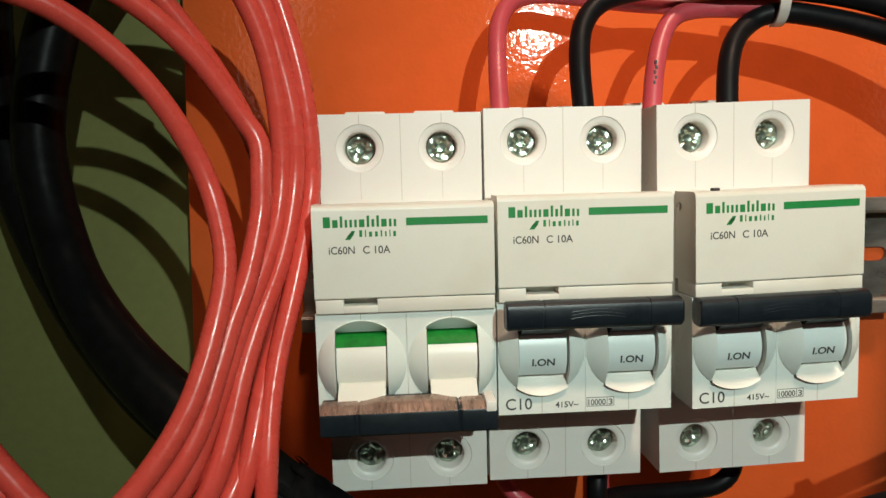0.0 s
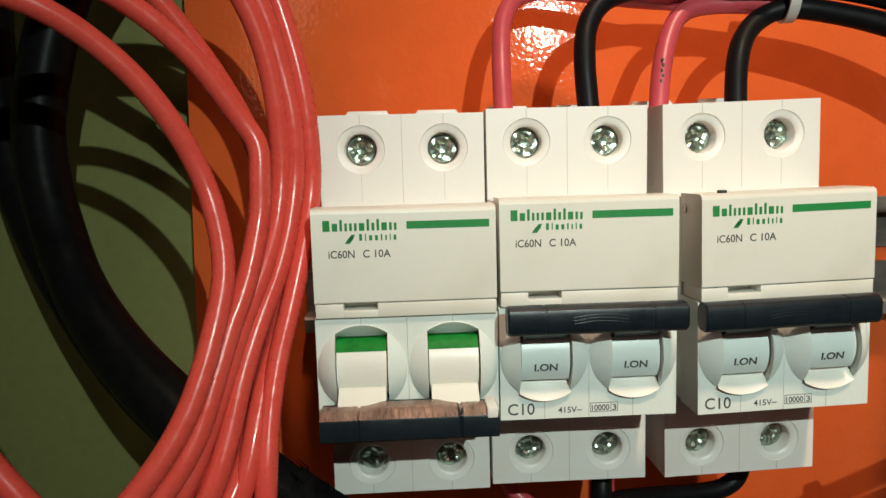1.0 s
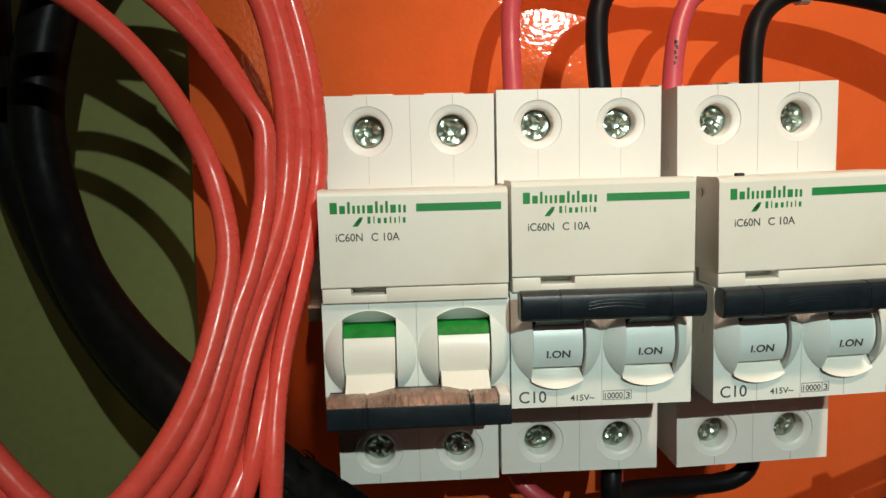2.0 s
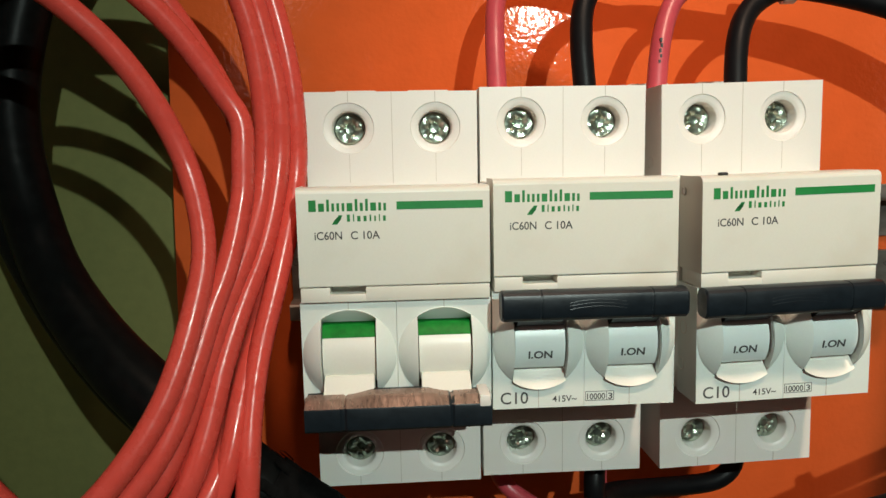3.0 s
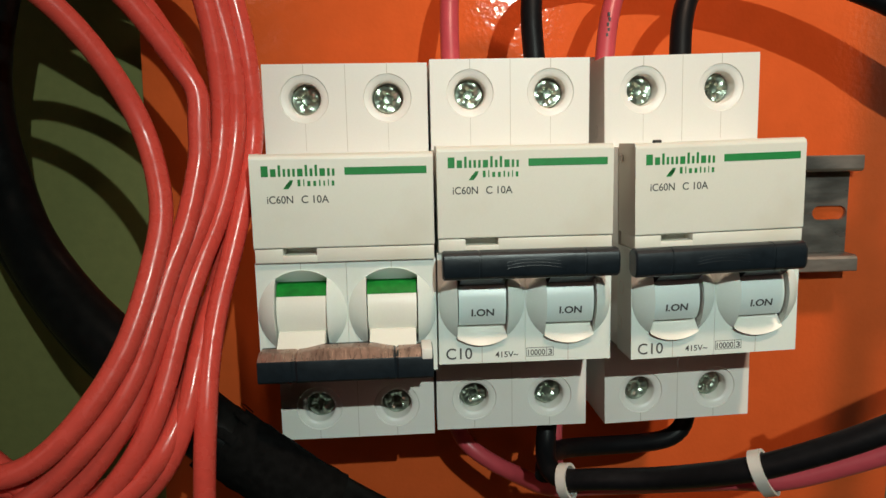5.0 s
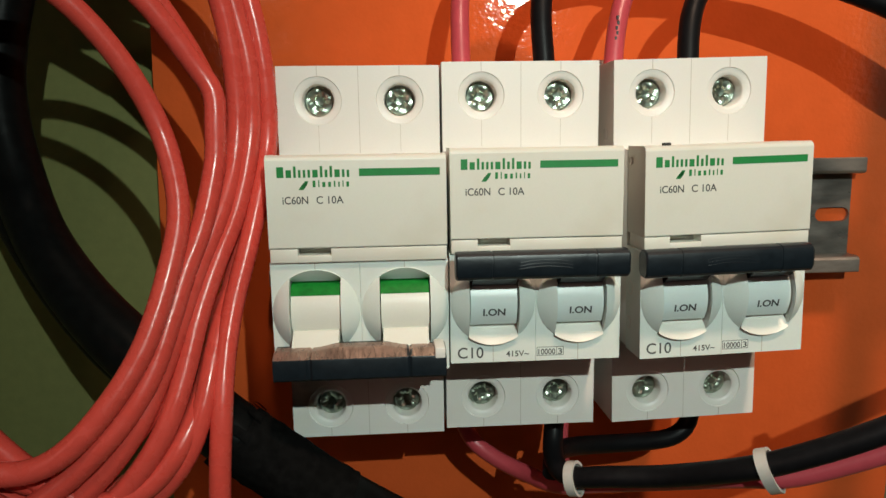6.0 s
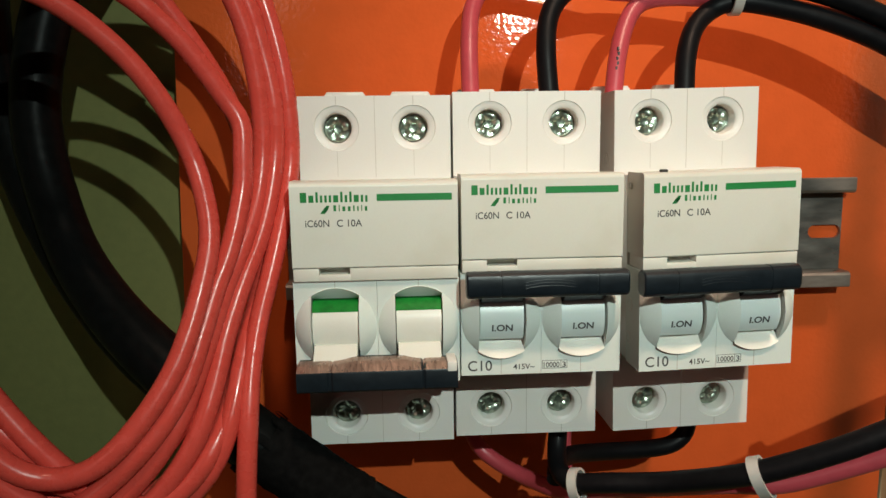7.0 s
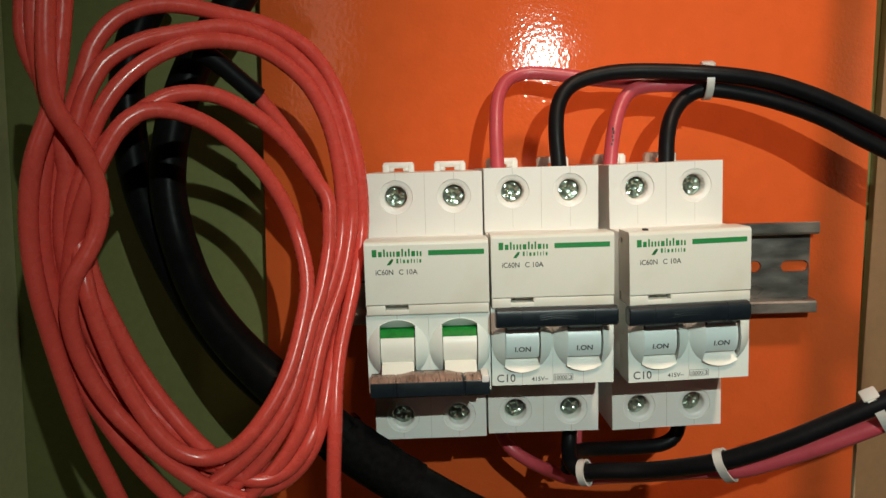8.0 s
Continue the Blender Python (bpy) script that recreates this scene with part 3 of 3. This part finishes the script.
strand([(-58, -19.3, 71.3), (-61.7, -21.5, 64.3), (-64.7, -22.9, 55), (-67.9, -24.2, 41.8), (-69.7, -24.7, 28.2), (-68.5, -23.9, 15.4), (-65, -22.6, 2), (-59.6, -21.6, -10.5), (-52.9, -20.9, -20.1), (-45.9, -20, -28.6), (-39.4, -18.5, -33.5), (-32.4, -17, -34), (-24.9, -15.6, -29), (-19.4, -10.4, -21.2), (-16.1, -3.5, -12), (-13, 3.5, -2.4), (-9.4, 10, 7.9), (-7.8, 16.6, 18.8)])
strand([(-42.8, -20.1, -45.3), (-35.3, -18.6, -39.5), (-27.8, -17.1, -32.9), (-21.7, -14.7, -24.6), (-18.3, -10.5, -15.9), (-15.8, -6.6, -7.7), (-13.4, -2.4, 0.8), (-9.7, 3, 11), (-7.4, 7.6, 20.1), (-6.5, 10, 29.8), (-6.5, 10, 39.8), (-7.5, 9.4, 49.6), (-9.6, 8.2, 58.4), (-13.6, 6, 66.9), (-18.9, 3.1, 72.5), (-24.7, -0.1, 76.4), (-31.1, -3.7, 77.8), (-38.5, -8.1, 77.6), (-44.5, -11.7, 75.2), (-50.3, -15.3, 71.3), (-55.6, -18.5, 65.7), (-59.9, -21.1, 58.3), (-63, -22.6, 49.7), (-64.9, -23.2, 38.9), (-65.4, -23.1, 27.8), (-64.1, -22.6, 17.8), (-60.8, -21.6, 6.7), (-55.9, -20.9, -5.6), (-50.4, -20.6, -15.4), (-44.6, -20.5, -23.7), (-39.5, -19.7, -30.2), (-34.4, -18.5, -35.7), (-28.9, -17.3, -38.8), (-21.8, -14.8, -37.7), (-16.1, -12.7, -31.4), (-13, -7.2, -24), (-11.3, -0.6, -14.8), (-10, 4.4, -6.2)])
strand([(-71, -23.9, 15.5), (-69, -24.2, 26.7), (-65.5, -24.9, 37.7), (-62.2, -24.5, 45.6), (-59.9, -23.1, 48.9), (-56.3, -20.9, 54.2), (-51.7, -18, 58.9), (-46.5, -14.8, 62.8), (-41.2, -11.5, 64.3), (-35.3, -7.9, 63.8), (-29.2, -4.3, 60.5), (-24.2, -1.4, 56.4), (-19.1, 1.5, 50.7), (-14.6, 4.0, 43.6), (-12.2, 5.2, 39.4), (-10.5, 5.6, 36.9), (-9.4, 5.4, 33.6), (-9.6, 4.6, 29.0), (-9.7, 3.9, 22.7), (-10.8, 1.6, 15.6), (-12.2, -1.3, 8.7), (-14.5, -4.9, 1.6), (-16.5, -8.7, -6.2), (-18.8, -12.6, -14.4), (-22, -15.9, -20.9), (-26.5, -19.1, -26.5), (-32.1, -20.2, -31.8), (-38, -21.4, -36), (-43.8, -22.6, -39.9), (-48.9, -23.6, -43.9)], rounds=1)
strand([(-28.1, 6.5, 64.3), (-23.5, 9.1, 57.7), (-18.2, 11.9, 48.6), (-14.1, 14.1, 39.8), (-11.5, 15.6, 30.3), (-10.1, 13.9, 19.3), (-10.4, 10.2, 9.6), (-12.4, 6, 0.3)])
strand([(-70.3, -24.9, 10), (-68.5, -25.2, 21.3), (-65.2, -25.7, 32.3), (-61.1, -26.1, 41.7), (-57.8, -24.3, 49.5), (-53.6, -21.8, 56.8), (-49.1, -18.9, 59.9), (-44.3, -15.7, 59.7), (-38.7, -12.1, 57.5), (-33, -8.4, 53.1), (-27.1, -4.8, 46.3), (-22.2, -1.9, 37.7), (-18.6, 0.2, 28), (-16, -1.7, 18.6), (-15.2, -4.1, 11), (-16.2, -7.2, 3.8), (-18.2, -11.4, -5.3), (-20.9, -15, -12.6), (-25, -18.7, -19.3), (-30.3, -22, -25.3), (-36.1, -23.2, -28.6), (-42.1, -24.6, -28.3), (-47.7, -25.9, -24.2), (-53.1, -26.3, -16), (-58, -26.6, -5.4), (-61.5, -27.1, 6), (-63.6, -27.6, 17.5), (-65.8, -24.8, 28.1), (-66.4, -22.9, 38.9), (-67.4, -21.5, 47.1)])
strand([(-61.1, -27.4, 88.6), (-62.6, -27.7, 78.8), (-64.4, -28.3, 68.8), (-66.3, -29, 60), (-69.6, -30.9, 51.2), (-72.3, -31, 42.3), (-73.8, -31, 30.5), (-73.4, -30.9, 18.4), (-72.2, -29.6, 5.7), (-70.1, -28.7, -7.5), (-67.3, -28.2, -19.4), (-63.5, -27.1, -32.1), (-60.1, -26.1, -43.6)])
strand([(-62.1, -32.6, 87.3), (-63.6, -32.8, 76.7), (-64.4, -32.6, 67.1), (-64.2, -31.7, 59.8), (-62, -29.3, 54.2), (-59.9, -27.1, 47.6), (-58.9, -25.8, 40.3), (-59.9, -25.9, 32.2), (-62.3, -27.9, 25.7), (-65.1, -29.8, 20.7), (-67.3, -29.8, 12.5), (-66.6, -28.4, 0.9), (-62.5, -27.4, -10.4), (-56.2, -26.5, -19.8), (-48.5, -24.9, -29.2), (-40.4, -23, -37), (-31.8, -21, -42)])
strand([(-70.1, -27, 88.9), (-71.9, -27, 76.7), (-70, -27, 69.1), (-68.5, -25.2, 62.9), (-70.2, -25.6, 52.5), (-72.5, -26.3, 40.7), (-73.7, -26.2, 28.5), (-73.4, -25.4, 15.9), (-71.8, -24.3, 2.7), (-68.7, -23.4, -9.5), (-63.8, -22.7, -20.5), (-57.5, -21.4, -32.2), (-50.3, -19.6, -43)])
strand([(-67.3, -28, 88.6), (-68.8, -28, 76.4), (-68.5, -26.9, 65.3), (-67.5, -25.1, 55.1), (-67.1, -23.8, 43.1), (-68.1, -23.6, 30.8), (-68, -23.5, 19.6), (-65.7, -22.6, 9.3), (-61.1, -21.4, -3), (-55, -20.7, -14.8), (-47.7, -20.2, -24), (-40.8, -16.7, -33.9), (-32.6, -14.9, -38.3), (-24.6, -12.3, -37.1), (-18.5, -9.8, -30.2), (-15.8, -4.6, -21.6)])
part("sleeve", tube([(-42.3, -1.8, 76.5), (-38.6, 0.4, 74.8), (-33.8, 3.3, 70.2), (-27.9, 6.6, 64.3)], 2.7), BLACK, coil, "shiny black shrink sleeve on one strand")

# ---- heavy black cables behind the coil ----
for label, points, r in (
        ("thick black rubber cable curving behind the red coil", [(-37.4, 42, 104.8), (-45.5, 42, 94.5), (-54.7, 40, 81.9), (-59.8, 38, 71.1), (-63.7, 36, 59.3), (-66.3, 34, 43.9), (-65.3, 31, 31.3), (-61.8, 28, 18.6), (-55, 22, 4.8), (-45.5, 16, -6.7), (-34.5, 10, -16), (-23.1, 6, -24.9), (-9.6, 3, -35.8), (5.1, 3, -47.4), (21.9, 4, -59.2), (41, 6, -71)], 6.8),
        ("thick black rubber cable hanging deepest in the cabinet", [(-68, 48, 107), (-75.7, 48, 94.6), (-81.1, 46, 79.8), (-82.5, 45, 64.9), (-81.4, 43, 49.8), (-79.1, 41, 38.4), (-74.4, 38, 26.1), (-68.4, 35, 13), (-61.1, 31, 1.1), (-51.3, 26, -11.3), (-40.2, 20, -21.4), (-27.9, 15, -30.1), (-13, 12, -42.2), (4.2, 12, -55.5), (21.8, 12, -67.6)], 5.6)):
    thin = (lambda u: 0.84 + 0.16 * min(1.0, max(0.0, (u - 0.45) / 0.2))) if r > 6 else None
    ob = tagged(part("power_cable", tube(points, r, 24, 2.5, taper=thin), RUBBER), label, "cable", "heavy cables")
    if r > 6:
        ragged = lambda u: 1.0 + 0.012 * math.sin(31 * u) + 0.008 * math.sin(83 * u + 1) - 0.03 * (u > 0.6)
        wrap = part("tape_wrap", tube([(-9, 3, -36.3), (-3.1, 3, -41), (6.8, 3, -48.6), (12.6, 3, -52.4)], 7.3, 24, 1.2, 2, ragged), TAPE, ob, "ragged wrap of black tape")
        # torn strips along the wrap's upper end
        rnd = random.Random(5)
        a, u = Vector((0.783, 0.0, -0.622)), Vector((0.0, -1.0, 0.0))
        v = a.cross(u)
        base = Vector((-9.0, 3.0, -36.3))
        for j in range(9):
            mid, wide, reach = 0.7 * j + rnd.uniform(-0.2, 0.2), rnd.uniform(0.12, 0.26), rnd.uniform(1.2, 4.0)
            bm = bmesh.new()
            rows = []
            for out in (7.35, 7.75):
                for s, narrow in ((1.5, 1.0), (-0.5 * reach, 0.9), (-reach, 0.45)):
                    lift = out + (0.5 * rnd.random() if s < 0 else 0.0)
                    rows.append([base + a * s + lift * (u * math.cos(mid + wide * narrow * q) + v * math.sin(mid + wide * narrow * q)) for q in (-1, -0.3, 0.4, 1)])
            loft(bm, rows[:3] + rows[:2:-1] + rows[:1], closed=False)
            part("torn_strip", bm, TAPE, wrap)

# ---- single wires at the terminals ----
def wire(name, points, mat, label, r=2.3):
    return tagged(part(name, tube(points, r), mat), label, "wire", "terminal wires")


wire("red_wire", [(41.6, 33, 41), (41.7, 38, 53.9), (43.1, 45, 65), (47, 50, 71.4), (53.7, 52, 73.7), (63.4, 51, 72.9), (78.3, 48, 70.3), (94.6, 44, 68.4), (112.1, 40, 66.8), (139.7, 38, 60.9), (157.7, 36, 54), (179.5, 34, 44.3), (194.2, 33, 38.7)], PINK, "pinkish red wire looping up from the middle breaker")
wire("black_wire", [(61.4, 31, 40.5), (60.7, 33, 53.2), (62, 36, 62), (66.2, 38, 67.8), (74.3, 39, 70.8), (87.3, 39, 72.1), (110, 35, 70.4), (128, 34, 67.7), (142.4, 33, 63.1), (155, 32, 57.4), (165.7, 31, 51.8), (180.3, 30, 44.2), (194.9, 29, 37)], BLACK, "black wire looping up from the middle breaker", 2.55)
marked_wire = wire("red_wire", [(78.3, 33, 40), (80, 36, 51), (83.1, 40, 59.9), (86.8, 42, 65.5), (94.3, 43, 67.6), (111.1, 42, 66.7), (131.2, 40, 63.1), (149.3, 38, 56.6), (181.2, 36, 41.8)], PINK, "pinkish red wire looping up from the third breaker, small ink marks")
wire("black_wire", [(96.1, 31, 40.5), (97.4, 34, 51.9), (101.1, 38, 59.7), (106.9, 40, 64.4), (112.3, 38, 65.6), (129.2, 36, 62.1), (147.1, 34, 55.5), (161.2, 32, 47.6), (180.9, 30, 37.3), (195.5, 29, 30.6)], BLACK, "black wire looping up from the third breaker", 2.55)
wire("red_wire", [(40.7, 50, -41.7), (41.7, 48, -51.9), (44.6, 47, -60.4), (51.3, 43, -64.7), (58.6, 37, -66.2), (65.4, 26, -63.9), (74.2, 19, -59.7), (87.1, 13, -56.3), (100, 1, -49.2), (107.8, -4, -46.8), (119.2, -10, -39.9), (130.9, -16, -31.8), (142.9, -20, -24.4), (172, -20, -13.8), (210.9, -8, -10.9)], PINK, "pinkish red wire leaving below the middle breaker")
wire("black_wire", [(66.2, 33, -40.1), (65.4, 31, -45.4), (63.9, 27, -52.7), (63.4, 21, -55.8), (66.3, 17, -56.7), (72.6, 13, -54.6), (85.1, 7, -51.7), (97.9, -4, -44.5), (106.9, -9, -39.5), (116.7, -14, -33.0), (126.3, -18, -26.3), (136.4, -22, -19.2), (146.5, -24, -13.4), (172.2, -22, -4), (207.7, -10, -2.2)], BLACK, "black wire leaving below the middle breaker in the tied bundle", 2.55)
wire("black_wire", [(108.8, 47, -43.8), (108.5, 46, -52.5), (107.8, 45, -57.1), (103.4, 44, -60.5), (94.8, 43, -61.3), (81.6, 40, -60.1), (70, 34, -57.5), (64.5, 28, -56.5), (62.9, 22, -58.3)], BLACK, "black wire bending back below the third breaker", 2.55)
wire("red_wire", [(71, 47, -42.6), (70.6, 46, -53.1), (69.8, 44, -58.7), (68.5, 36, -63.5)], PINK, "short pinkish red wire below the middle breaker")


# ---- cable ties ----
def cable_tie(at, along, across, ra, rb, head, label):
    """A nylon band round a bundle of wires that runs along a direction, with its square lock."""
    bm = bmesh.new()
    k = 28
    band = lambda s, d: [((ra + s) * math.cos(2 * math.pi * i / k), (rb + s) * math.sin(2 * math.pi * i / k), d) for i in range(k)]
    loft(bm, [band(0, -1.2), band(0.7, -1.2), band(0.7, 1.2), band(0, 1.2), band(0, -1.2)])
    if head:
        add_box(bm, ra - 2.6, ra + 0.9, -3.4, 0.6, -2.1, 2.1, bevel=0.5)
    w = Vector(along).normalized()
    u = Vector(across)
    u = (u - u.dot(w) * w).normalized()
    v = w.cross(u)
    for q in bm.verts:
        q.co = q.co.x * u + q.co.y * v + q.co.z * w
    bmesh.ops.translate(bm, verts=bm.verts[:], vec=at)
    return tagged(part("cable_tie", bm, NYLON), label, "cable tie", "cable ties")


cable_tie((111.5, 38.2, 68.0), (0.97, -0.15, 0), (0, -0.3, 1), 5.3, 4.7, True, "white nylon cable tie round the upper wires")
cable_tie((67.2, 17.2, -57.2), (0.80, -0.54, 0.26), (0, 0, 1), 3.6, 3.3, False, "white nylon cable tie at the bend of the lower wires")
cable_tie((103.6, -4.2, -45.0), (0.785, -0.47, 0.39), (4.3, 3.3, -4.8), 6.3, 3.7, False, "white nylon cable tie round the lower wires")
cable_tie((137.0, -19.8, -23.8), (0.81, -0.30, 0.50), (-4.7, -2.3, 6.3), 6.4, 3.0, True, "white nylon cable tie where the lower wires leave the plate")

# unseen cable, added for the upright shadow band at the plate's right edge
bundle = [(189, 2, -220), (186, 1, -120), (183.5, 0, -70), (181, 0, -30), (180, 0, 0), (180.5, 0, 30), (181, 0, 60), (179, 2, 120), (178, 6, 240)]
tagged(part("riser_cable", tube(bundle, 6.5, 20, 4), RUBBER), "upright thick black cable out of view, added to cast the shadow band on the plate", "cable")

# small black ink marks on the red wire of the third breaker
for k in range(5):
    x, y, z = 78.7 + 0.19 * k + 0.25 * (k % 2), 33.05 + 0.34 * k, 48.0 + 1.25 * k
    part("ink_mark", box_bm(x, x + 0.5, y - 0.25, y + 0.4, z, z + 0.9, bevel=0.05, seg=1), INK, marked_wire)
